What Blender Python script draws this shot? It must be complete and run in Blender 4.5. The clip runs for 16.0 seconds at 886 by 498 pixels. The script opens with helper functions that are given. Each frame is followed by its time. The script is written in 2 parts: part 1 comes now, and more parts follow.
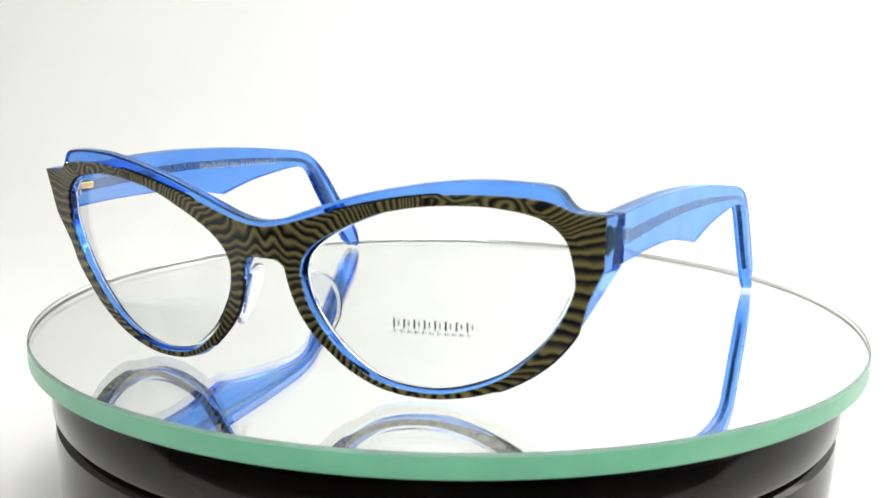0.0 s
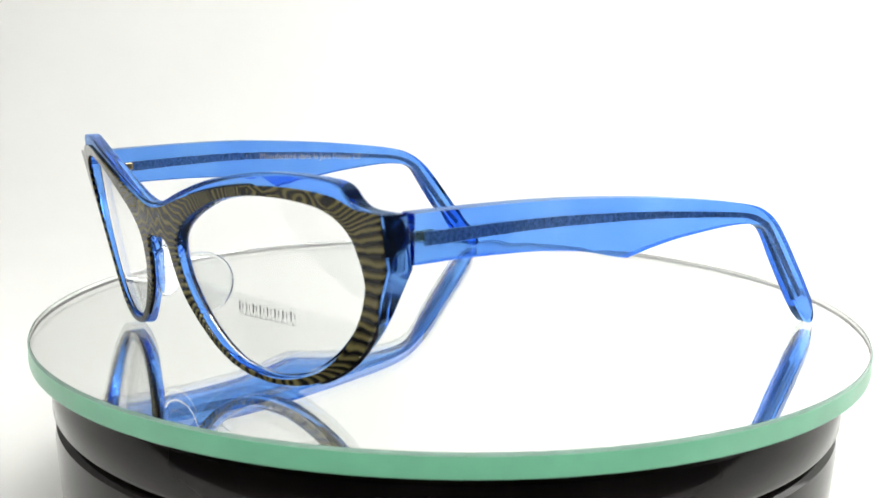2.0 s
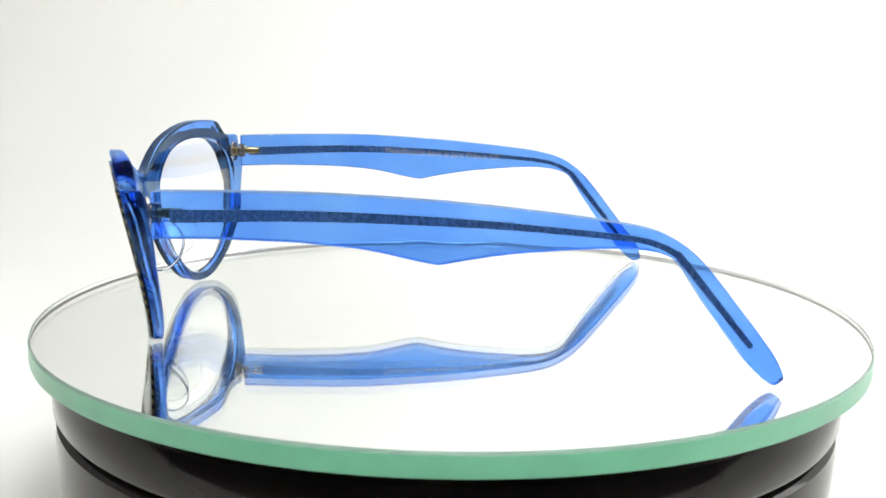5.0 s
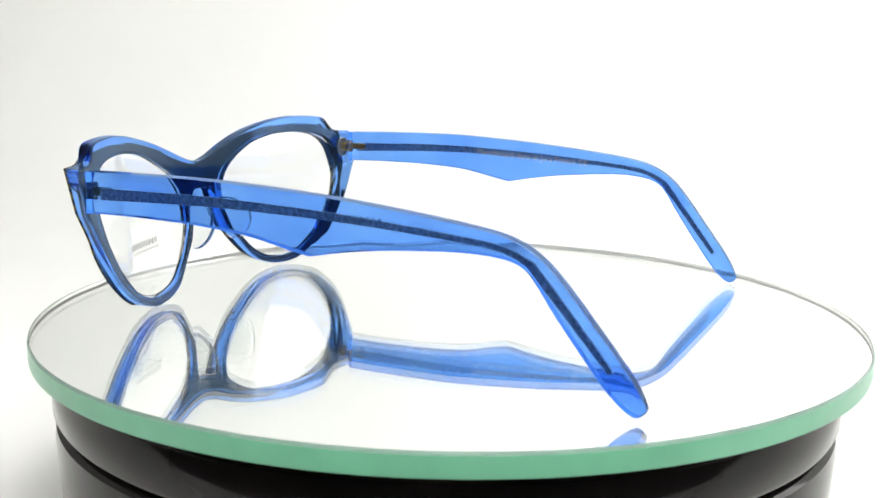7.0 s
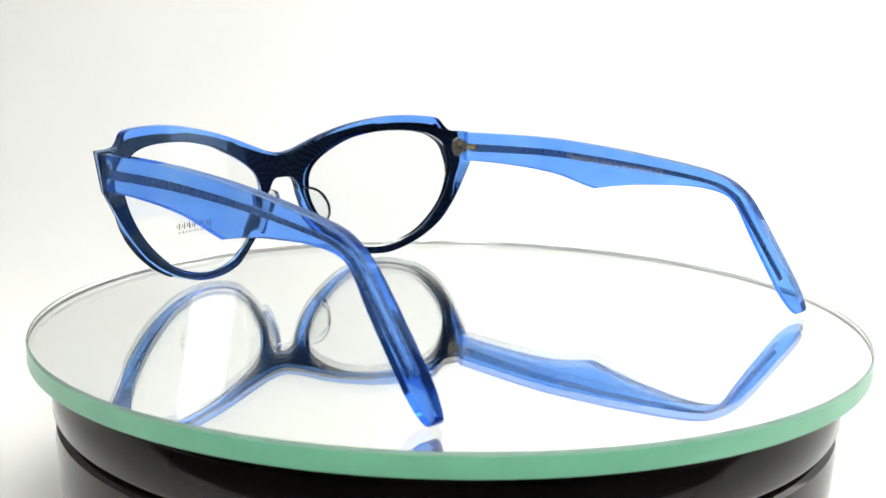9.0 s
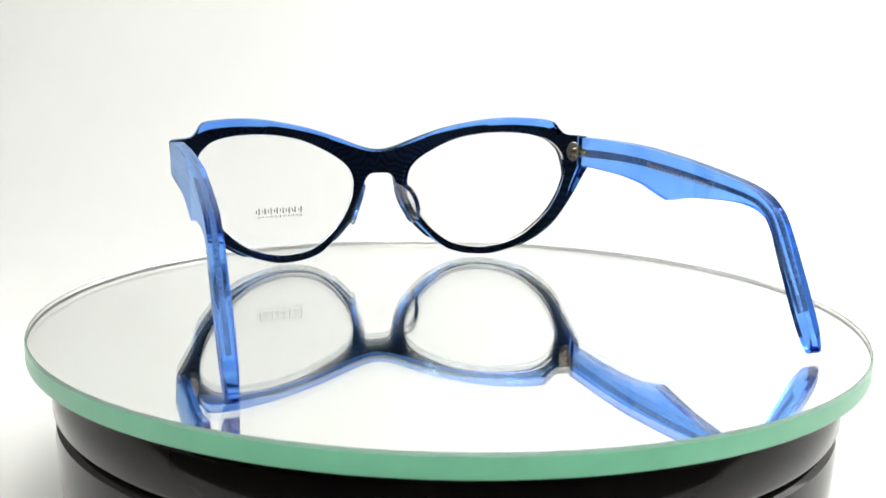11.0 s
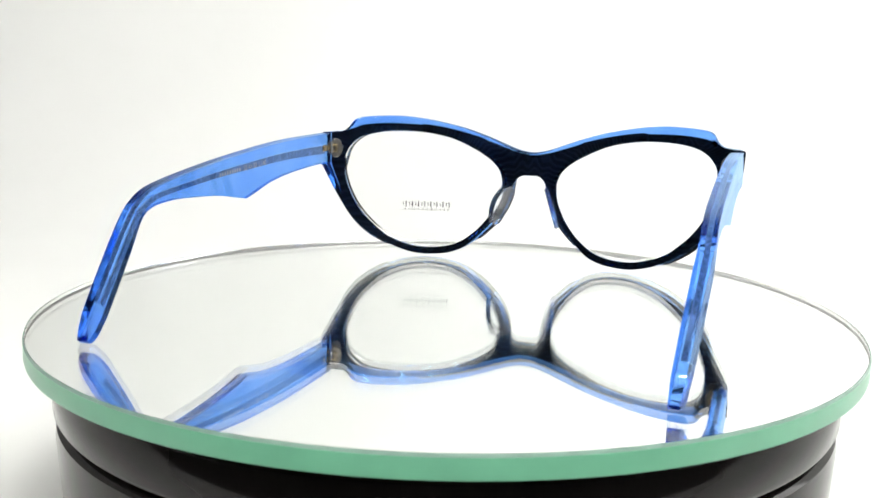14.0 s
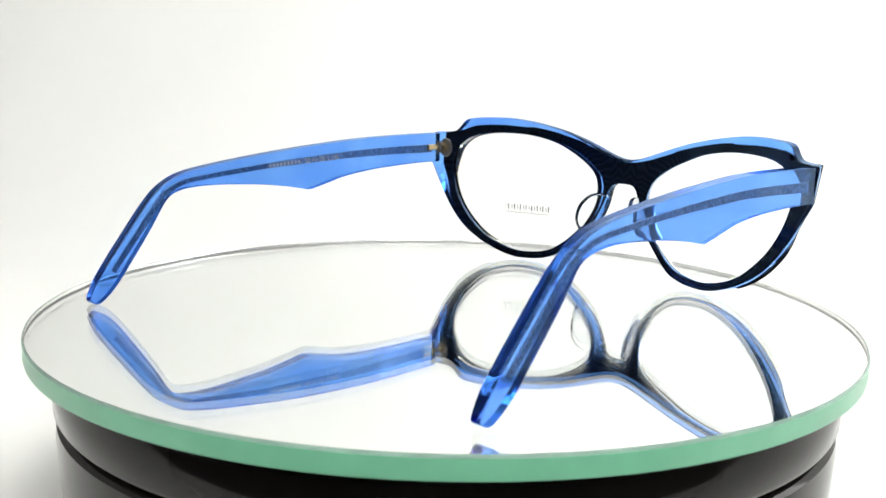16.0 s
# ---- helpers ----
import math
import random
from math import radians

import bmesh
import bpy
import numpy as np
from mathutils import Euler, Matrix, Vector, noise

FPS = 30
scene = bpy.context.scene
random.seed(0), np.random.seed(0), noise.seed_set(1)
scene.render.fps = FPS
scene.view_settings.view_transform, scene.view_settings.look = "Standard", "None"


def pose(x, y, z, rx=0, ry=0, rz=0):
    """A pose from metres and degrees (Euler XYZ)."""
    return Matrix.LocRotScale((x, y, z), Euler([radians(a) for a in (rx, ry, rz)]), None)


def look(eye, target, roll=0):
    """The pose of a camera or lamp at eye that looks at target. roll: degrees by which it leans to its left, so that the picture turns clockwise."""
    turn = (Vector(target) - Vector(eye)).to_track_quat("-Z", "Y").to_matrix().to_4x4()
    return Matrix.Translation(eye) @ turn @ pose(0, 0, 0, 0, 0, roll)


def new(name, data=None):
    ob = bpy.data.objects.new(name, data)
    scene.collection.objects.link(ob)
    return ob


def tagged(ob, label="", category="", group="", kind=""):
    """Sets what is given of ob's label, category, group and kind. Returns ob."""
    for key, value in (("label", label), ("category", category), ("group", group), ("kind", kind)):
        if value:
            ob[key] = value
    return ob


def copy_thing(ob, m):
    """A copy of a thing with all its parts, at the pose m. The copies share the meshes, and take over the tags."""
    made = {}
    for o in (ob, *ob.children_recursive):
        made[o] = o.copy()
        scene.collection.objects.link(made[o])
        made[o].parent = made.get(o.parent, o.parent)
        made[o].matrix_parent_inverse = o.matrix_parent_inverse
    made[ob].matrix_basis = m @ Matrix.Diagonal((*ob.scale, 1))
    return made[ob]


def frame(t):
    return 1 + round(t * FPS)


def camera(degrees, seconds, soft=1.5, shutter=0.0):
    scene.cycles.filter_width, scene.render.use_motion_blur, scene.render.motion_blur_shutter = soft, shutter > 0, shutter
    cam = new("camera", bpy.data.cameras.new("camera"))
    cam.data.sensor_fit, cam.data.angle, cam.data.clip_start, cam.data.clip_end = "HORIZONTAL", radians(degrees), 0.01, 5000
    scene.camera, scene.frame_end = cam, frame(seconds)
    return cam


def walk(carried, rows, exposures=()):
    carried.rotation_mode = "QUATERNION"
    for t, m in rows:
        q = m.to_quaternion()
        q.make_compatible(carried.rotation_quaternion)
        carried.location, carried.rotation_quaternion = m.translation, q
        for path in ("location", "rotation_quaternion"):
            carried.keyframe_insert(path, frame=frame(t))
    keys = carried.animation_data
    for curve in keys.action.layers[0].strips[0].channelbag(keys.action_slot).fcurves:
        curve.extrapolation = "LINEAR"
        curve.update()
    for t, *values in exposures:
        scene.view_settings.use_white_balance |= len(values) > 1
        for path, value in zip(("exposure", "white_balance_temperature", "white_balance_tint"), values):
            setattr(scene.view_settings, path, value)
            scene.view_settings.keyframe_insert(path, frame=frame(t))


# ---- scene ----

MM = 0.001
TOP = 0.055          # height of the glass disc's upper face over the table

# ---- camera: it stands still on a tripod ----
cam = camera(43.64, 16.0, 1.5)
PITCH, PAN = 0.185385, -0.005388
EYE = Vector((0.0, -0.271315, TOP + 0.066229))
AIM = EYE + Vector((math.sin(PAN) * math.cos(PITCH), math.cos(PAN) * math.cos(PITCH), -math.sin(PITCH)))
walk(cam, [(0, look(EYE, AIM, 1.0569)), (16, look(EYE, AIM, 1.0569))])
cam.data.dof.use_dof = True
cam.data.dof.focus_distance = 0.272
cam.data.dof.aperture_fstop = 38.0

# ---- world and lights: a white photo tent with LED bars and soft panels ----
world = bpy.data.worlds.new("room_light")
scene.world = world
world.use_nodes = True
world.node_tree.nodes["Background"].inputs["Color"].default_value = (0.96, 0.98, 1.0, 1)
world.node_tree.nodes["Background"].inputs["Strength"].default_value = 0.25
scene.view_settings.exposure = -0.04
# light runs round many times inside the clear acetate
scene.cycles.max_bounces = scene.cycles.glossy_bounces = scene.cycles.transmission_bounces = 24


def area(name, size_x, size_y, watts, eye, target, colour=(1, 1, 1)):
    lamp = bpy.data.lights.new(name, "AREA")
    lamp.shape, lamp.size, lamp.size_y, lamp.energy, lamp.color = "RECTANGLE", size_x, size_y, watts, colour
    ob = new(name, lamp)
    ob.matrix_world = look(eye, target)
    return ob


area("soft_panel_light", 0.85, 0.34, 3.5, (0.30, -0.40, 0.85), (0.30, 0.6, 0.74), (1.0, 0.99, 0.97))
area("side_panel_light", 0.5, 0.6, 3.9, (0.60, 0.30, 0.45), (0.25, 0.62, 0.35), (1.0, 0.99, 0.98))


# ---- materials ----
def material(name):
    m = bpy.data.materials.new(name)
    m.use_nodes = True
    return m, m.node_tree, m.node_tree.nodes["Principled BSDF"]


def node(tree, kind, **values):
    n = tree.nodes.new(kind)
    for key, value in values.items():
        if key in n.inputs:
            n.inputs[key].default_value = value
    return n


def coords(tree):
    return tree.nodes.new("ShaderNodeTexCoord").outputs["Object"]


def noise_node(tree, scale, detail=3.0, rough=0.5):
    n = node(tree, "ShaderNodeTexNoise", Scale=scale, Detail=detail, Roughness=rough)
    tree.links.new(coords(tree), n.inputs["Vector"])
    return n


def ramp(tree, source, stops):
    r = tree.nodes.new("ShaderNodeValToRGB")
    tree.links.new(source, r.inputs["Fac"])
    els = r.color_ramp.elements
    while len(els) < len(stops):
        els.new(0.5)
    for el, (at, colour) in zip(els, stops):
        el.position, el.color = at, (*colour, 1)
    return r.outputs["Color"]


def bump(tree, source, bsdf, strength, distance):
    b = node(tree, "ShaderNodeBump", Strength=strength, Distance=distance)
    tree.links.new(source, b.inputs["Height"])
    tree.links.new(b.outputs["Normal"], bsdf.inputs["Normal"])


def math_node(tree, op, a, b=None):
    n = tree.nodes.new("ShaderNodeMath")
    n.operation = op
    for k, v in enumerate((a, b)):
        if v is None:
            continue
        if isinstance(v, (int, float)):
            n.inputs[k].default_value = v
        else:
            tree.links.new(v, n.inputs[k])
    return n.outputs[0]


def plain(name, colour, rough, metal=0.0, vary=0.12, scale=300.0, relief=0.0, depth=0.0001):
    m, tree, bsdf = material(name)
    n = noise_node(tree, scale, 4.0)
    dark = tuple(c * (1 - vary) for c in colour)
    lite = tuple(min(1.0, c * (1 + vary)) for c in colour)
    tree.links.new(ramp(tree, n.outputs["Fac"], [(0.3, dark), (0.7, lite)]), bsdf.inputs["Base Color"])
    bsdf.inputs["Roughness"].default_value, bsdf.inputs["Metallic"].default_value = rough, metal
    if relief:
        bump(tree, n.outputs["Fac"], bsdf, relief, depth)
    return m


def clear(name, colour, rough, ior, wave=0.0, mottled=0.0):
    m, tree, bsdf = material(name)
    bsdf.inputs["Base Color"].default_value = (*colour, 1)
    bsdf.inputs["Roughness"].default_value, bsdf.inputs["IOR"].default_value = rough, ior
    bsdf.inputs["Transmission Weight"].default_value = 1.0
    if mottled:
        n = noise_node(tree, 70.0, 2.0)
        tree.links.new(ramp(tree, n.outputs["Fac"], [(0.3, tuple(c * (1 - mottled) for c in colour)), (0.7, colour)]), bsdf.inputs["Base Color"])
    if wave:
        bump(tree, noise_node(tree, 90.0, 1.0).outputs["Fac"], bsdf, wave, 0.0006)
    return m


BLUE, tree, bsdf = material("blue_acetate")
tree.nodes.remove(bsdf)
glass = node(tree, "ShaderNodeBsdfGlass", Roughness=0.012, IOR=1.49)
gloss = node(tree, "ShaderNodeBsdfGlossy", Roughness=0.04)
gloss.inputs["Color"].default_value = (0.95, 0.96, 1.0, 1)
cloudy = noise_node(tree, 60.0, 2.0)
tree.links.new(ramp(tree, cloudy.outputs["Fac"], [(0.3, (0.335, 0.565, 0.97)), (0.7, (0.42, 0.645, 0.98))]), glass.inputs["Color"])
wavy = node(tree, "ShaderNodeBump", Strength=0.17, Distance=0.0006)
tree.links.new(noise_node(tree, 90.0, 1.0).outputs["Fac"], wavy.inputs["Height"])
for shader in (glass, gloss):
    tree.links.new(wavy.outputs["Normal"], shader.inputs["Normal"])
rim = node(tree, "ShaderNodeLayerWeight", Blend=0.5)
sheen = tree.nodes.new("ShaderNodeMixShader")
tree.links.new(math_node(tree, "ADD", math_node(tree, "MULTIPLY", math_node(tree, "POWER", rim.outputs["Facing"], 4.0),  0.15), 0.0), sheen.inputs["Fac"])
tree.links.new(glass.outputs[0], sheen.inputs[1])
tree.links.new(gloss.outputs[0], sheen.inputs[2])
tree.links.new(sheen.outputs[0], tree.nodes["Material Output"].inputs["Surface"])
LENS = clear("demo_lens", (0.985, 0.99, 0.99), 0.0, 1.5)
SILICONE = clear("clear_silicone", (0.95, 0.965, 0.97), 0.02, 1.42, 0.12)
PLATE = clear("float_glass", (0.98, 0.992, 0.985), 0.0, 1.52)

# striped laminate: wavy layers cut across the rims, with closed rings where the waves turn back
# (angle round the lens in radians, layers counted so far)
LAYERS = [(-3.1416, 0), (-2.9, 3), (-2.6, 7), (-2.3, 12), (-2.05, 16), (-1.9, 18), (-1.76, 16.5), (-1.66, 17.6), (-1.55, 16.4), (-1.4, 18), (-1.25, 16.6),
          (-1.0, 18), (-0.75, 20), (-0.35, 24), (0.1, 29), (0.42, 33), (0.56, 38), (0.65, 40.2), (0.80, 38.45), (0.97, 40.2), (1.14, 38.45), (1.32, 40.2),
          (1.42, 39.6), (1.5, 41), (1.65, 45.5), (1.82, 48), (1.97, 46.5), (2.1, 49.5), (2.35, 54.5), (2.65, 59), (2.9, 62), (3.1416, 66)]
COUNT = 66.0


def layered(tree):
    """How far each place lies within its layer, from 0 to 1."""
    def m(op, first, second=None):
        return math_node(tree, op, first, second)
    sep = tree.nodes.new("ShaderNodeSeparateXYZ")
    tree.links.new(coords(tree), sep.inputs[0])
    side = m("SUBTRACT", m("ABSOLUTE", sep.outputs["X"]), 0.030)
    rise = m("SUBTRACT", sep.outputs["Z"], 0.0215)
    turn_round = m("ARCTAN2", rise, side)
    grey = [((a + math.pi) / (2 * math.pi), (n / COUNT,) * 3) for a, n in LAYERS]
    curve = ramp(tree, m("ADD", m("DIVIDE", turn_round, 2 * math.pi), 0.5), grey)
    steady = m("MULTIPLY", curve, COUNT)
    across = m("SQRT", m("ADD", m("POWER", m("DIVIDE", m("ABSOLUTE", m("SUBTRACT", side, 0.002)), 0.0245), 2.0),
                         m("POWER", m("DIVIDE", m("ABSOLUTE", rise), 0.0178), 2.0)))
    off_mid = m("MULTIPLY", m("SUBTRACT", across, 1.12), 20.0)
    chevron = m("MINIMUM", m("MULTIPLY", m("MULTIPLY", off_mid, off_mid), 0.26), 1.5)
    chevron = m("MULTIPLY", chevron, m("MINIMUM", m("POWER", m("DIVIDE", m("ABSOLUTE", rise), 0.0145), 3.0), 1.0))
    near_nose = m("MAXIMUM", m("SUBTRACT", 1.0, m("DIVIDE", m("ABSOLUTE", sep.outputs["X"]), 0.013)), 0.0)
    zigzag = m("MULTIPLY", m("MULTIPLY", m("SINE", m("MULTIPLY", sep.outputs["X"], 1400.0)), 0.38), near_nose)
    swell = m("MULTIPLY", noise_node(tree, 110.0, 1.0, 0.4).outputs["Fac"], 0.9)
    ripple = m("MULTIPLY", noise_node(tree, 330.0, 1.0).outputs["Fac"], 0.45)
    return m("FRACT", m("ADD", m("ADD", m("ADD", steady, chevron), zigzag), m("ADD", swell, ripple)))


STRIPES, tree, bsdf = material("striped_laminate")
tree.links.new(ramp(tree, layered(tree), [(0.0, (0.007, 0.007, 0.008)), (0.24, (0.009, 0.009, 0.009)), (0.34, (0.10, 0.09, 0.035)), (0.48, (0.185, 0.165, 0.065)),
                                          (0.62, (0.165, 0.142, 0.055)), (0.82, (0.065, 0.058, 0.027)), (1.0, (0.009, 0.009, 0.009))]),
               bsdf.inputs["Base Color"])
bsdf.inputs["Roughness"].default_value = 0.16
bsdf.inputs["Coat Weight"].default_value = 0.2
bsdf.inputs["Specular IOR Level"].default_value = 0.2
bsdf.inputs["Coat Roughness"].default_value = 0.03

# the laminate's dark underside, with a faint trace of the layers
BACKING, tree, bsdf = material("laminate_backing")
tree.links.new(ramp(tree, layered(tree), [(0.0, (0.006, 0.006, 0.008)), (0.35, (0.008, 0.008, 0.010)), (0.55, (0.028, 0.026, 0.028)), (1.0, (0.008, 0.008, 0.010))]),
               bsdf.inputs["Base Color"])
bsdf.inputs["Roughness"].default_value = 0.3
bsdf.inputs["Specular IOR Level"].default_value = 0.15

CLOTH = plain("white_cloth", (0.82, 0.83, 0.82), 0.9, vary=0.02, scale=7.0, relief=0.15, depth=0.004)
# grey only to cut the bounce light from the left
SHADE = plain("dimming_cloth", (0.33, 0.33, 0.33), 0.9, vary=0.03, scale=7.0)
SILVER, tree, bsdf = material("mirror_silver")
bsdf.inputs["Base Color"].default_value = (0.97, 0.975, 0.97, 1)
bsdf.inputs["Metallic"].default_value, bsdf.inputs["Roughness"].default_value = 1.0, 0.006
EDGE = plain("ground_glass_edge", (0.22, 0.62, 0.40), 0.28, vary=0.05, scale=120.0)
# pale colour stands in for the bright cloth seen through the clear edge
EDGE_LIGHT = plain("glass_edge_light", (0.80, 0.87, 0.83), 0.5, vary=0.04, scale=120.0)
ARRIS = plain("glass_arris", (0.30, 0.48, 0.40), 0.25, vary=0.1, scale=200.0)
BLACK = plain("black_lacquer", (0.010, 0.008, 0.008), 0.09, vary=0.25, scale=60.0, relief=0.03, depth=0.0003)
BLACK.node_tree.nodes["Principled BSDF"].inputs["Specular IOR Level"].default_value = 0.2
CORE = plain("temple_core_metal", (0.50, 0.47, 0.52), 0.4, metal=0.35, vary=0.5, scale=1500.0, relief=0.7, depth=0.0003)
GOLD = plain("gilt_hinge", (0.72, 0.56, 0.30), 0.22, metal=1.0, vary=0.15, scale=900.0)
STEEL = plain("hinge_steel", (0.62, 0.60, 0.56), 0.25, metal=1.0, vary=0.15, scale=900.0)
PRINT = plain("grey_print", (0.045, 0.045, 0.05), 0.6, vary=0.2, scale=2500.0)
PALE = plain("pale_print", (0.42, 0.46, 0.55), 0.5, vary=0.1, scale=2500.0)
SLOT = plain("hinge_dark", (0.02, 0.018, 0.015), 0.5, vary=0.2, scale=900.0)
GREY = plain("room_paint", (0.035, 0.033, 0.032), 0.8, vary=0.05, scale=4.0)


# ---- building helpers ----
def part(name, bm, mat, parent=None, label="", smooth=40):
    bmesh.ops.recalc_face_normals(bm, faces=bm.faces)
    data = bpy.data.meshes.new(name)
    bm.to_mesh(data)
    bm.free()
    data.materials.append(mat)
    if smooth:
        data.shade_smooth()
        data.set_sharp_from_angle(angle=radians(smooth))
    ob = new(name, data)
    ob.parent = parent
    return tagged(ob, label)


def rounded(ob, width, segments=2, angle=50):
    mod = ob.modifiers.new("rounded", "BEVEL")
    mod.width, mod.segments, mod.limit_method, mod.angle_limit = width, segments, "ANGLE", radians(angle)
    mod.use_clamp_overlap = mod.harden_normals = True
    if "sharp_edge" in ob.data.attributes:
        ob.data.attributes.remove(ob.data.attributes["sharp_edge"])
    return ob


def spline(points, steps=5, closed=False):
    """A smooth line through the points."""
    n, out = len(points), []
    pts = [Vector(p) for p in points]
    for i in range(n if closed else n - 1):
        if closed:
            a, b, c, d = (pts[(i + k) % n] for k in (-1, 0, 1, 2))
        else:
            b, c = pts[i], pts[i + 1]
            a = pts[i - 1] if i else b * 2 - c
            d = pts[i + 2] if i + 2 < n else c * 2 - b
        for s in range(steps):
            t = s / steps
            out.append(0.5 * (2 * b + (c - a) * t + (2 * a - 5 * b + 4 * c - d) * t * t + (3 * b - a - 3 * c + d) * t ** 3))
    if not closed:
        out.append(pts[-1])
    return [(p.x, p.y) for p in out]


def inside(x, y, poly):
    hit, j = False, len(poly) - 1
    for i in range(len(poly)):
        (ax, ay), (bx, by) = poly[i], poly[j]
        if (ay > y) != (by > y) and x < (bx - ax) * (y - ay) / (by - ay) + ax:
            hit = not hit
        j = i
    return hit


def bent_plate(outline, holes, back, front, cell=2.5, sideways=False, slide_back=None, slide_front=None):
    """A plate with holes over the plane x, z (millimetres), or y, z if sideways; back and front give its two faces at a place."""
    from mathutils.geometry import delaunay_2d_cdt
    loops = [outline, *holes]
    verts, edges = [], []
    for loop in loops:
        base = len(verts)
        verts += [Vector(p) for p in loop]
        edges += [(base + i, base + (i + 1) % len(loop)) for i in range(len(loop))]
    rim = len(verts)
    xs, zs = [p[0] for p in outline], [p[1] for p in outline]
    x = min(xs)
    while x < max(xs):
        z = min(zs)
        while z < max(zs):
            near = min((v.x - x) ** 2 + (v.y - z) ** 2 for v in verts[:rim])
            if near > (cell * 0.45) ** 2 and inside(x, z, outline) and not any(inside(x, z, h) for h in holes):
                verts.append(Vector((x, z)))
            z += cell
        x += cell
    cv, _, cf, *_ = delaunay_2d_cdt(verts, edges, [], 0, 1e-5)
    bm = bmesh.new()
    place = (lambda a, d, z: (d * MM, a * MM, z * MM)) if sideways else (lambda a, d, z: (a * MM, d * MM, z * MM))
    stay = lambda x, z: (x, z)
    at_b, at_f = ([(slide or stay)(v.x, v.y) for v in cv] for slide in (slide_back, slide_front))
    b = [bm.verts.new(place(x, back(x, z), z)) for x, z in at_b]
    f = [bm.verts.new(place(x, front(x, z), z)) for x, z in at_f]
    count = {}
    for tri in cf:
        cx, cz = sum(cv[i].x for i in tri) / 3, sum(cv[i].y for i in tri) / 3
        if not inside(cx, cz, outline) or any(inside(cx, cz, h) for h in holes):
            continue
        bm.faces.new([b[i] for i in tri])
        bm.faces.new([f[i] for i in reversed(tri)])
        for k in range(3):
            e = (tri[k], tri[(k + 1) % 3])
            count[tuple(sorted(e))] = None if tuple(sorted(e)) in count else e
    for e in count.values():
        if e:
            bm.faces.new([b[e[0]], f[e[0]], f[e[1]], b[e[1]]])
    bmesh.ops.delete(bm, geom=[v for v in bm.verts if not v.link_faces], context="VERTS")
    return bm


def lathe(profile, steps=128):
    """A closed profile of (radius, height) in metres, turned round the z axis."""
    bm = bmesh.new()
    rings = []
    for r, z in profile:
        if r < 1e-6:
            rings.append([bm.verts.new((0, 0, z))] * steps)
        else:
            rings.append([bm.verts.new((r * math.cos(2 * math.pi * k / steps), r * math.sin(2 * math.pi * k / steps), z)) for k in range(steps)])
    for lo, hi in zip(rings, rings[1:]):
        for k in range(steps):
            n = (k + 1) % steps
            face = list(dict.fromkeys((lo[k], lo[n], hi[n], hi[k])))
            if len(face) > 2:
                bm.faces.new(face)
    return bm


def box(size, at, turn=(0, 0, 0)):
    bm = bmesh.new()
    bmesh.ops.create_cube(bm, size=1, matrix=pose(*at, *turn) @ Matrix.Diagonal((*size, 1)))
    return bm


def rod(radius, length, at, turn=(0, 0, 0), steps=20):
    bm = bmesh.new()
    bmesh.ops.create_cone(bm, cap_ends=True, segments=steps, radius1=radius, radius2=radius, depth=length, matrix=pose(*at, *turn))
    return bm


# ---- the tent: a white sweep, cloth sides (the left one greyed to dim that side) and top ----
def sweep():
    bm = bmesh.new()
    line = [(-0.135, 0.0)] + [(0.40 + 0.22 * math.sin(a), 0.22 - 0.22 * math.cos(a)) for a in [radians(d) for d in range(0, 91, 6)]] + [(0.62, 0.9)]
    cols = [-0.62 + 1.24 * k / 24 for k in range(25)]
    grid = [[bm.verts.new((x, y + 0.004 * noise.noise((x * 4, z * 4, 0)) * (z > 0.02), z)) for x in cols] for y, z in line]
    for r0, r1 in zip(grid, grid[1:]):
        for k in range(24):
            bm.faces.new([r0[k], r0[k + 1], r1[k + 1], r1[k]])
    return tagged(part("backdrop", bm, CLOTH), "white seamless cloth sweep behind the turntable", "backdrop", kind="structure")


sweep()
# unseen side wall, darkened so that less light reaches the left
tagged(part("dim_wall_left", box((0.01, 0.58, 0.9), (-0.626, 0.33, 0.45)), SHADE), "unseen left side of the tent, greyed to dim the left", "wall", kind="structure")
tagged(part("wall_right", box((0.01, 0.58, 0.9), (0.626, 0.33, 0.45)), CLOTH), "white cloth side of the photo tent", "wall", kind="structure")
tagged(part("room_wall_left", box((0.01, 0.66, 0.9), (-0.626, -0.295, 0.45)), GREY), "dark wall of the room", "wall", kind="structure")
tagged(part("room_wall_right", box((0.01, 0.66, 0.9), (0.626, -0.295, 0.45)), GREY), "dark wall of the room", "wall", kind="structure")
tagged(part("ceiling", box((1.26, 1.26, 0.01), (0, 0, 0.906)), CLOTH), "white cloth top of the photo tent", "ceiling", kind="structure")
tagged(part("table", box((1.26, 1.26, 0.03), (0, 0, -0.018)), GREY), "dark matt tabletop under the white cloth", "table", kind="structure")
tagged(part("wall_front", box((1.26, 0.01, 0.9), (0, -0.626, 0.45)), GREY), "dark room wall behind the camera", "wall", kind="structure")


# ---- lamps: LED bars under the tent's top ----
LIT, tree, bsdf = material("lit_led")
bsdf.inputs["Emission Color"].default_value = (1.0, 0.97, 0.92, 1)
bsdf.inputs["Emission Strength"].default_value = 238.0


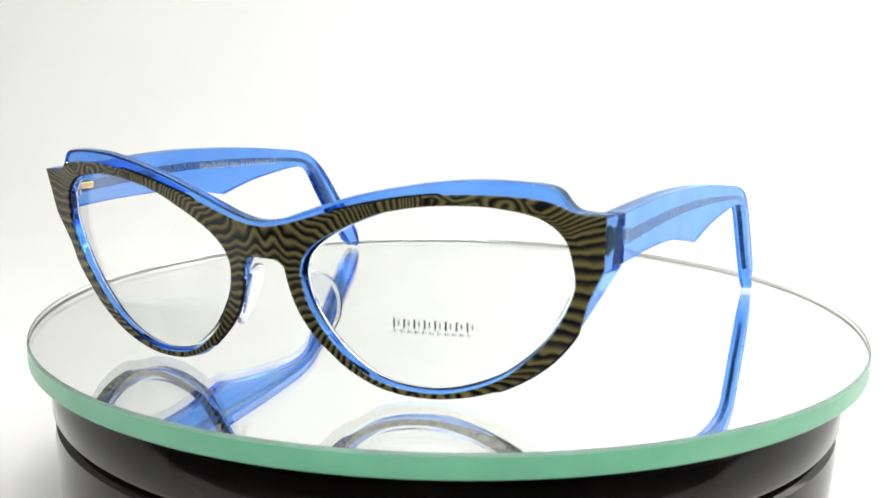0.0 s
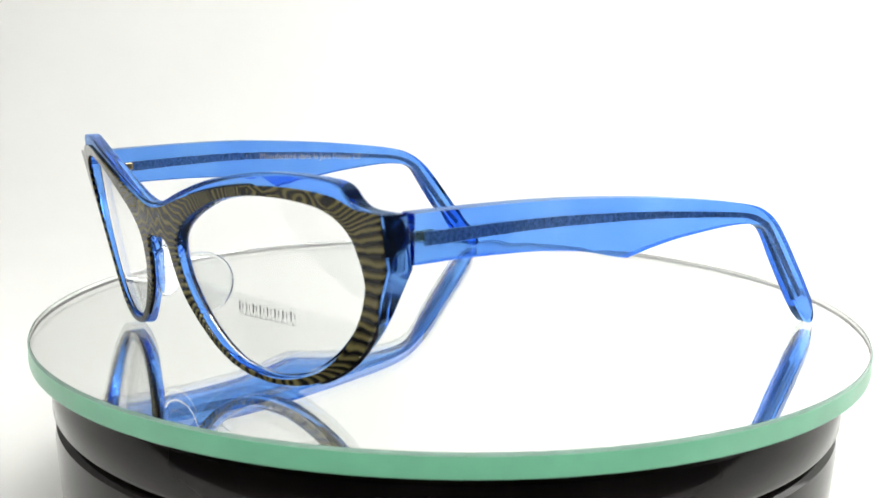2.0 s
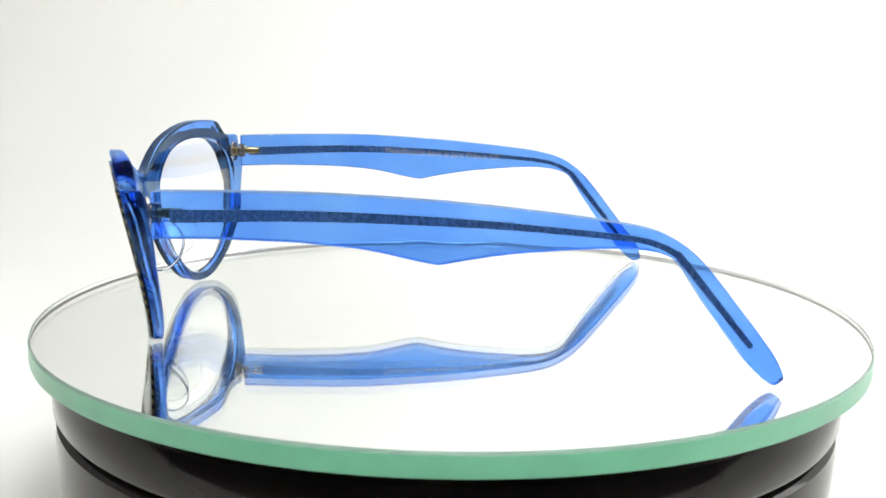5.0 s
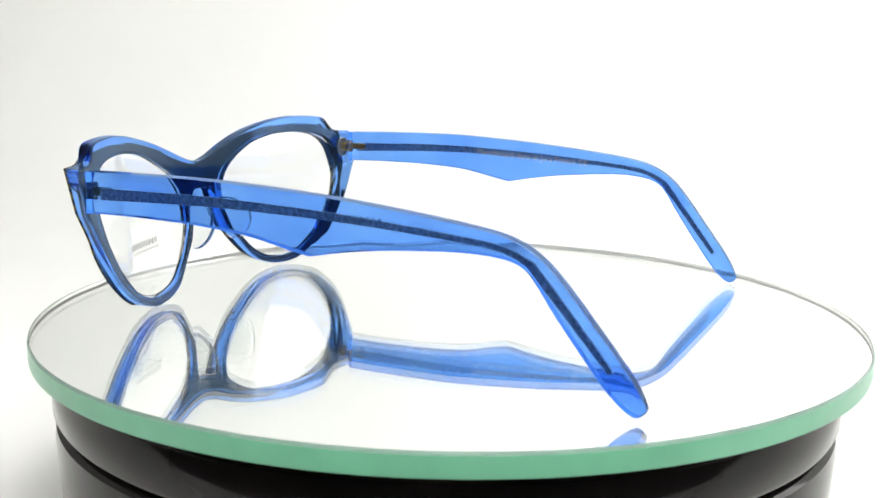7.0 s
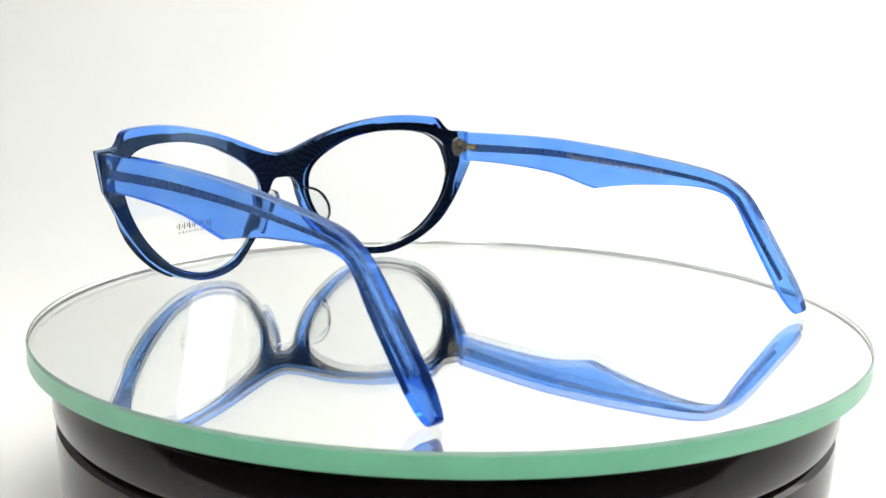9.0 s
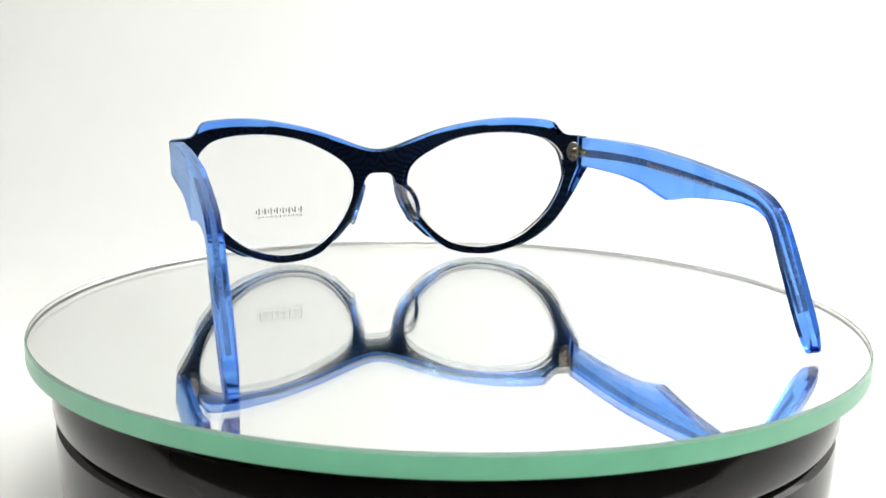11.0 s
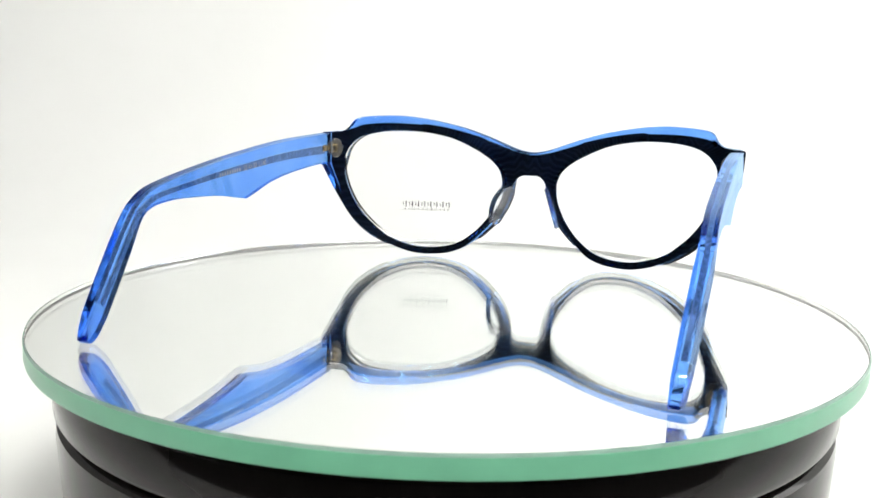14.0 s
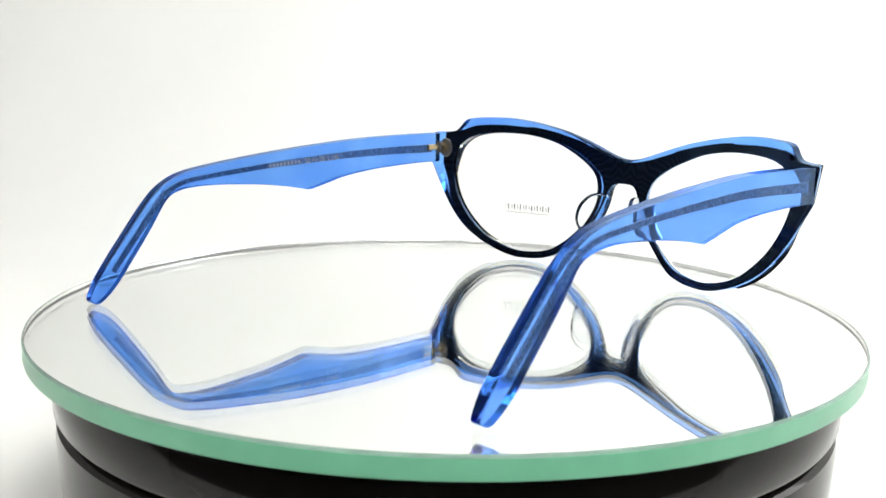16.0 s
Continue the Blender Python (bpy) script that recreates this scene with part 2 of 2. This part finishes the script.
def led_bar():
    bar = tagged(new("led_bar"), "white LED bar lamp with two rows of lit bulbs", "lamp", "LED bars of the tent")
    rounded(part("housing", box((0.36, 0.05, 0.02), (0, 0, 0.012)), CLOTH, bar), 0.004, 2)
    for k in range(18):
        bulb = part("bulb", lathe([(0, -0.010), (0.004, -0.0085), (0.0065, -0.004), (0.007, 0.002), (0, 0.002)], 16), LIT, bar, "lit LED bulb")
        bulb.location = (-0.16 + 0.04 * (k // 2), 0.011 if k % 2 else -0.011, 0)
    return bar


bar = led_bar()
bar.matrix_basis = pose(0.03, -0.37, 0.44, 45, 0, 0)
copy_thing(bar, pose(0.26, 0.0, 0.875))


def lamp_stand():
    """A weighted foot and a pole with a clamp that holds the front bar's housing."""
    stand = tagged(new("lamp_stand"), "black steel lamp stand holding an LED bar", "stand")
    rounded(part("foot", lathe([(0, 0.0), (0.055, 0.0), (0.055, 0.008), (0.012, 0.014), (0, 0.014)], 32), BLACK, stand), 0.001, 2)
    part("pole", rod(0.006, 0.435, (0, 0, 0.2275)), BLACK, stand)
    rounded(part("clamp", box((0.03, 0.022, 0.030), (0, 0.004, 0.440)), BLACK, stand), 0.002, 2)
    stand.matrix_basis = pose(0.03, -0.392, -0.003)


lamp_stand()


# ---- turntable ----
def turntable():
    base = tagged(new("turntable"), "glossy black round motor turntable on white cloth", "turntable")
    part("body", lathe([(0, 0.0), (0.0887, 0.0), (0.0905, 0.0015), (0.0928, 0.010), (0.0938, 0.022), (0.0944, 0.0315), (0.0942, 0.0345), (0.0928, 0.0358),
                        (0.0912, 0.0362), (0, 0.0362)]), BLACK, base)
    part("platter", lathe([(0, 0.0366), (0.0920, 0.0366), (0.0940, 0.0370), (0.0948, 0.0384), (0.0949, 0.0440), (0.0943, 0.0470),
                           (0.0915, 0.0488), (0, 0.0493)]), BLACK, base)
    return base


turntable()


def mirror_disc():
    disc = tagged(new("mirror_disc"), "round silvered glass mirror plate with ground green edge", "mirror")
    t = 0.00443
    part("glass_plate", lathe([(0, -t), (0.0997, -t), (0.0997, -0.0002), (0.0996, 0.0), (0, 0.0)], 192), PLATE, disc, "clear glass sheet", 30)
    part("silver_backing", lathe([(0, -t - 0.0004), (0.0997, -t - 0.0004), (0.0997, -t - 0.00004), (0, -t - 0.00004)], 192), SILVER, disc, "mirror coating", 30)
    # added ring: paints in the light that would come through the edge
    part("edge_light_ring", lathe([(0.09972, -t), (0.09980, -t), (0.09980, -0.0003), (0.09972, -0.0003), (0.09972, -t)], 192), EDGE_LIGHT, disc, "added pale ring for the light seen through the edge", 30)
    part("ground_edge", lathe([(0.09982, -t - 0.0003), (0.09988, -t - 0.0003), (0.1000, -t + 0.0002), (0.1000, -0.00068),
                               (0.09982, -0.00068), (0.09982, -t - 0.0003)], 192), EDGE, disc, "mint green ground glass edge", 30)
    part("arris", lathe([(0.09983, -0.00065), (0.09998, -0.00065), (0.09976, -0.00002), (0.09972, -0.00002), (0.09972, -0.00028), (0.09983, -0.00028), (0.09983, -0.00065)], 192), ARRIS, disc, "dark green polished arris", 30)
    return disc


DISC = mirror_disc()


# ---- eyeglasses (millimetres; x across, y forward, z up) ----
INNER = [(57.4, 28.5), (56.5, 32.6), (53.5, 35.8), (49.4, 37.4), (43.8, 38.1), (36.8, 38.1), (30.6, 37.4), (24.3, 35.9), (18.0, 33.1), (12.9, 30.0),
         (10.0, 27.1), (8.9, 24.1), (8.9, 21.5), (9.7, 17.8), (11.8, 13.6), (14.6, 9.8), (18.0, 6.6), (22.0, 4.1), (26.8, 2.9), (32.3, 2.7),
         (37.8, 3.8), (43.2, 6.1), (47.5, 9.4), (51.6, 13.8), (54.8, 19.0), (56.7, 24.0)]
TOP_OUT = [(64.8, 37.5), (61.0, 37.7), (58.2, 38.1), (56.7, 39.4), (55.2, 41.5), (52.7, 42.4), (47.0, 42.8), (41.0, 42.8), (34.3, 42.1), (27.7, 40.9),
           (21.0, 39.3), (14.2, 37.1), (9.4, 35.3), (5.3, 33.8), (1.8, 33.0), (0.0, 32.9)]
TOP_FRONT = [(64.8, 37.5), (61.0, 37.6), (58.2, 37.9), (56.4, 38.6), (54.4, 39.4), (52.0, 39.9), (47.0, 40.3), (41.5, 40.3), (34.8, 39.9), (28.4, 39.0),
             (21.5, 37.5), (14.5, 35.6), (9.6, 34.0), (5.3, 32.7), (1.8, 32.0), (0.0, 31.9)]
NOSE = [(0.0, 25.7), (2.4, 25.6), (3.9, 24.7), (5.0, 23.0), (5.8, 20.6), (6.9, 17.2), (8.6, 13.9), (10.8, 11.1), (13.2, 8.5), (16.3, 5.3), (19.8, 2.4),
        (24.4, 0.8), (29.0, 0.25), (33.5, 0.35), (38.2, 1.5), (43.2, 3.6), (47.8, 6.2), (52.2, 9.7), (56.0, 14.1), (59.2, 18.7), (61.8, 23.2), (64.3, 27.6)]


def mirrored(line):
    return [(-x, z) for x, z in line]


def full_outline(top):
    upper, lower = spline(top, 4), spline(NOSE, 4)
    right = lower + upper                          # from the nose round to the bridge
    left = [(-x, z) for x, z in reversed(right)]
    return right[:-1] + left[:-1]


def end_ease(x):
    """The end pieces are flatter behind and thinner than the wrap of the front alone would make them."""
    return 1.5 * min(max((abs(x) - 44.0) / 20.0, 0.0), 1.0) ** 2


def back_face(x, z):
    return 74.6 - 0.0038 * x * x + 0.18 * (z - 32.0) + end_ease(x)


SKIN = 0.6


def thick(x, z):
    """The front is thin along the lower rims and thickens to the brow and the end pieces."""
    up = min(max(z / 36.0, 0.0), 1.0)
    out = float(np.interp(abs(x), [40, 50, 55, 59, 64], [0.0, 0.6, 1.3, 1.9, 3.0]))
    return 3.2 + 0.4 * up + out * (0.30 + 0.70 * up) - end_ease(x)


def flare(x, z):
    """Along the lower rims the openings widen towards the front and the outer wall leans in."""
    dx, dz = (abs(x) - 32.0), z - 21.0
    far = math.hypot(dx / 24.6, dz / 18.0)
    low = min(max((34.0 - z) / 10.0, 0.0), 1.0)
    w = (0.95 * min(max((1.14 - far) / 0.12, 0.0), 1.0) - 0.4 * min(max((far - 1.08) / 0.08, 0.0), 1.0)) * low
    r = math.hypot(dx, dz) or 1.0
    x -= math.copysign(1.0, x) * 1.5 * min(max((abs(x) - 58.0) / 6.5, 0.0), 1.0)
    return x + math.copysign(1.0, x) * dx / r * w, z + dz / r * w


def tuck(x, z):
    """A little inside the front's outline, so that the dark layer lies within the acetate."""
    px, pz = flare(x, z)
    if abs(x) < 8.0 and z > 23.0:
        return px, pz + (-0.2 if z > 29.2 else 0.2)
    dx, dz = (abs(x) - 32.0), z - 21.0
    r = math.hypot(dx, dz) or 1.0
    w = 0.4 if math.hypot(dx / 24.6, dz / 18.0) < 1.07 else -0.2
    return px + math.copysign(1.0, x) * dx / r * w, pz + dz / r * w


glasses = tagged(new("eyeglasses"), "cat-eye eyeglasses, striped front laminate, translucent blue acetate, folded open", "eyeglasses")
openings = [spline(INNER, 4, True), mirrored(spline(INNER, 4, True))]
front = rounded(part("front", bent_plate(full_outline(TOP_OUT), openings, back_face, lambda x, z: back_face(x, z) + thick(x, z) - SKIN, slide_front=flare), BLUE, glasses,
                     "translucent blue acetate"), 0.0007, 3)
skin = rounded(part("front_laminate", bent_plate(full_outline(TOP_FRONT), openings, lambda x, z: back_face(x, z) + thick(x, z) - SKIN + 0.05,
                                                 lambda x, z: back_face(x, z) + thick(x, z), slide_back=flare, slide_front=flare), STRIPES, glasses, "olive and black striped laminate"), 0.0004, 2)


part("laminate_backing", bent_plate(full_outline(TOP_FRONT), openings, lambda x, z: back_face(x, z) + thick(x, z) - SKIN - 0.25,
                                    lambda x, z: back_face(x, z) + thick(x, z) - SKIN - 0.12, slide_back=tuck, slide_front=tuck), BACKING, glasses, "black laminate backing")


def lens_outline(sign):
    cx, cz = 32.0, 21.5
    return [(sign * (cx + (x - cx) * 0.996), cz + (z - cz) * 0.996) for x, z in spline(INNER, 4, True)]


for sign in (-1, 1):
    def lens_back(x, z, s=sign):
        d2 = (x - s * 32.0) ** 2 + (z - 21.5) ** 2
        return back_face(x, z) + 0.7 + 0.0012 * (600 - d2)
    lens = part("lens", bent_plate(lens_outline(sign), [], lens_back, lambda x, z: lens_back(x, z) + 1.2), LENS, glasses, "clear demo lens with grey print" if sign < 0 else "clear demo lens", 30)
    if sign < 0:
        # the maker's mark: plain upright bars in pairs, a wide row over a fine row
        for count, width, high, z0, bar, apart in ((8, 15.2, 1.75, 15.4, 0.36, 0.85), (11, 14.8, 0.65, 13.75, 0.22, 0.5)):
            for k in range(2 * count):
                tall = high if k % 2 else high * 0.6
                x = -24.9 - width * (k // 2 + 0.5) / count + (apart / 2 if k % 2 else -apart / 2)
                y = lens_back(x, z0) + 1.2 + 0.03
                part("print_bar", box(((bar if k % 2 else bar * 0.7) * MM, 0.04 * MM, tall * MM), (x * MM, y * MM, z0 * MM)), PRINT, lens, smooth=0)

# nose pads: clear D-shaped plates behind the nose rims
for sign in (-1, 1):
    shape = [(0.6, 11.2), (0.4, 5.5), (-0.2, 0.5), (-3.0, -0.9), (-6.4, 0.5), (-8.7, 3.6), (-9.0, 7.4), (-6.8, 10.8), (-2.8, 12.2)]
    bm = bmesh.new()
    ring = spline(shape, 4, True)
    for x in (0.0, 1.5):
        for y, z in ring:
            bm.verts.new(((x + 0.28 * -y) * MM * sign, y * MM, z * MM))
    bm.verts.ensure_lookup_table()
    n = len(ring)
    for k in range(n):
        j = (k + 1) % n
        bm.faces.new([bm.verts[k], bm.verts[j], bm.verts[n + j], bm.verts[n + k]])
    bm.faces.new([bm.verts[k] for k in range(n)])
    bm.faces.new([bm.verts[n + k] for k in reversed(range(n))])
    bmesh.ops.transform(bm, matrix=pose(sign * 8.4 * MM, 72.0 * MM, 10.4 * MM, -10, sign * -20, 0), verts=bm.verts)
    rounded(part("nose_pad", bm, SILICONE, glasses, "clear silicone nose pad"), 0.0006, 3)

# temples
ARM_TOP = [(61.0, 37.3), (46.0, 37.4), (31.0, 37.3), (19.3, 36.9), (7.2, 36.2), (-3.6, 35.4), (-11.0, 34.7), (-21.3, 33.6), (-30.4, 32.4), (-36.6, 31.2),
           (-41.1, 29.3), (-45.1, 26.4), (-49.3, 21.9), (-53.6, 16.7), (-58.1, 11.2), (-61.9, 6.2), (-63.9, 2.4), (-63.7, 1.2), (-62.0, 0.45),
           (-59.6, 1.8), (-56.6, 4.7), (-53.0, 9.2), (-49.3, 14.0), (-45.7, 18.9), (-42.8, 23.2), (-40.5, 25.7), (-37.2, 27.0), (-32.5, 27.5), (-26.4, 27.5),
           (-18.7, 27.0), (-9.9, 26.2), (-2.0, 25.0), (4.7, 23.7)]
ARM_LOW = [(4.7, 23.7), (8.9, 24.5), (17.1, 26.3), (23.0, 27.1), (30.9, 27.8), (40.4, 28.2), (49.7, 28.4), (60.6, 28.3)]
CORE_TOP = [(56.0, 33.8), (31.0, 33.9), (10.0, 33.2), (-10.0, 32.0), (-30.5, 30.2), (-36.7, 29.2), (-41.3, 27.2), (-43.5, 25.3), (-57.6, 8.3)]
CORE_LOW = [(-56.7, 7.6), (-42.4, 24.2), (-40.4, 26.2), (-36.3, 28.1), (-30.2, 29.1), (-10.0, 30.6), (10.0, 31.4), (31.0, 31.8), (56.0, 31.3)]


def words(name, text, size, at, turn, mat, parent):
    curve = bpy.data.curves.new(name, "FONT")
    curve.body, curve.size, curve.extrude = text, size, 0.00003
    tmp = new(name, curve)
    data = bpy.data.meshes.new_from_object(tmp.evaluated_get(bpy.context.evaluated_depsgraph_get()))
    bpy.data.objects.remove(tmp)
    data.materials.clear()
    data.materials.append(mat)
    ob = new(name, data)
    ob.parent = parent
    ob.matrix_basis = pose(*at, *turn)
    return ob


def arm_bow(sign, y):
    """How far the arm's outer face stands off the middle: the two arms are bowed a little differently."""
    stops = [(-64, 66.8), (-42, 67.0), (5, 64.9), (60, 64.5)] if sign < 0 else [(-64, 62.4), (-42, 65.3), (5, 64.9), (60, 64.3)]
    return sign * float(np.interp(y, [p[0] for p in stops], [p[1] for p in stops]))


def arm_thick(y):
    return float(np.interp(y, [-64, -61, -55, -35, 60], [1.8, 2.8, 3.1, 3.4, 3.6]))


def arm_line(sign, line):
    """The arm's side line; the one with the long inner writing is bent up a little and sits further forward."""
    out = []
    for y, z in line:
        lift = 0.0 if sign < 0 else 1.2 * float(np.interp(y, [-64, -45, -30, 20, 60], [0.0, 0.8, 1.2, 0.9, 0.0]))
        out.append((min(y + (0.6 if sign < 0 else 1.3), 59.8), z + lift))
    return out


for sign in (-1, 1):
    outline = arm_line(sign, spline(ARM_TOP, 4)[:-1] + spline(ARM_LOW, 3))
    temple = rounded(part("temple", bent_plate(outline, [], lambda y, z: arm_bow(sign, y) - sign * (1.8 + arm_thick(y) / 2), lambda y, z: arm_bow(sign, y) - sign * (1.8 - arm_thick(y) / 2), 3.0, True), BLUE, glasses,
                          "translucent blue acetate arm with metal core"), 0.0012, 4)
    core_line = arm_line(sign, spline(CORE_TOP, 4) + spline(CORE_LOW, 4))
    part("core", bent_plate(core_line, [], lambda y, z: arm_bow(sign, y) - sign * 2.4, lambda y, z: arm_bow(sign, y) - sign * 1.3, 3.0, True), CORE, temple,
         "dark speckled metal core")
    rounded(part("hinge_block", box((1.4 * MM, 5.4 * MM, 1.9 * MM), (sign * 61.3 * MM, 56.8 * MM, 33.0 * MM)), GOLD, temple, "gilt hinge block"), 0.0005, 2)
    for k, z in enumerate((31.7, 33.0, 34.3)):
        part("hinge_barrel", rod(0.95 * MM, 1.1 * MM, (sign * 60.9 * MM, 59.3 * MM, z * MM)), STEEL, temple, "steel hinge barrel")
    bm = rod(3.0 * MM, 0.7 * MM, (0, 0, 0), (90, 0, 0), 28)
    bmesh.ops.scale(bm, vec=(0.72, 1, 1.0), verts=bm.verts)
    bmesh.ops.transform(bm, matrix=pose(sign * 59.9 * MM, (back_face(59.9, 32.7) - 0.4) * MM, 32.7 * MM, 0, 0, sign * -24), verts=bm.verts)
    rounded(part("hinge_plate", bm, STEEL, glasses, "oval steel hinge plate"), 0.0002, 2)
    rounded(part("hinge_frame", box((1.9 * MM, 1.2 * MM, 2.4 * MM), (sign * 60.1 * MM, (back_face(59.9, 32.7) - 1.2) * MM, 32.7 * MM), (0, 0, sign * -24)), GOLD, glasses, "gilt hinge frame"), 0.0003, 2)
    part("hinge_slot", box((0.9 * MM, 0.4 * MM, 1.3 * MM), (sign * 60.1 * MM, (back_face(59.9, 32.7) - 1.75) * MM, 32.7 * MM), (0, 0, sign * -24)), SLOT, glasses, "dark hinge slot", 0)
    if sign > 0:
        words("inner_writing", "Manufacturé dans le Jura France CE", 2.4 * MM, (61.1 * MM, 16.5 * MM, 32.75 * MM), (90, 2.9, -90), PALE, temple)
        marks = [(25.5 - 1.2 * k, 33.9, 0.8) for k in range(5)]
    else:
        words("inner_writing", "52 <> 20  L.140", 2.0 * MM, (-61.2 * MM, 3.5 * MM, 31.35 * MM), (90, -2, 90), PALE, temple)
        marks = [(-9.0 + 1.3 * k, 31.6 + 0.05 * k, 1.0) for k in range(9)] + [(31.5 + 1.25 * k, 32.7, 0.8) for k in range(5)]
    for y, z, wide in marks:
        part("print_bar", box((0.06 * MM, 0.55 * wide * MM, 0.9 * MM), (sign * 61.2 * MM, y * MM, z * MM)), PALE, temple, smooth=0)


# ---- what moves: disc and glasses turn together, a little off centre ----
TURN = [(0.0, 154.1), (1.0, 141.73), (2.0, 129.35), (3.0, 116.99), (4.0, 104.68), (5.0, 92.4), (6.0, 80.13), (7.0, 67.85), (8.0, 55.57), (9.0, 43.23),
        (10.0, 30.86), (11.0, 18.46), (12.0, 6.12), (13.0, -6.1), (14.0, -18.31), (15.0, -30.5), (16.0, -42.64)]


def motions():
    walk(glasses, [(t, pose(0, 0, TOP, 0, 0, a) @ pose(0.0025, 0, 0.0001, 0, 0, 0.7)) for t, a in TURN])
    walk(DISC, [(t, pose(0, 0, TOP, 0, 0, a) @ pose(0.00005, -0.0007, 0.0001, -0.2, 0.15, 0)) for t, a in TURN])


motions()
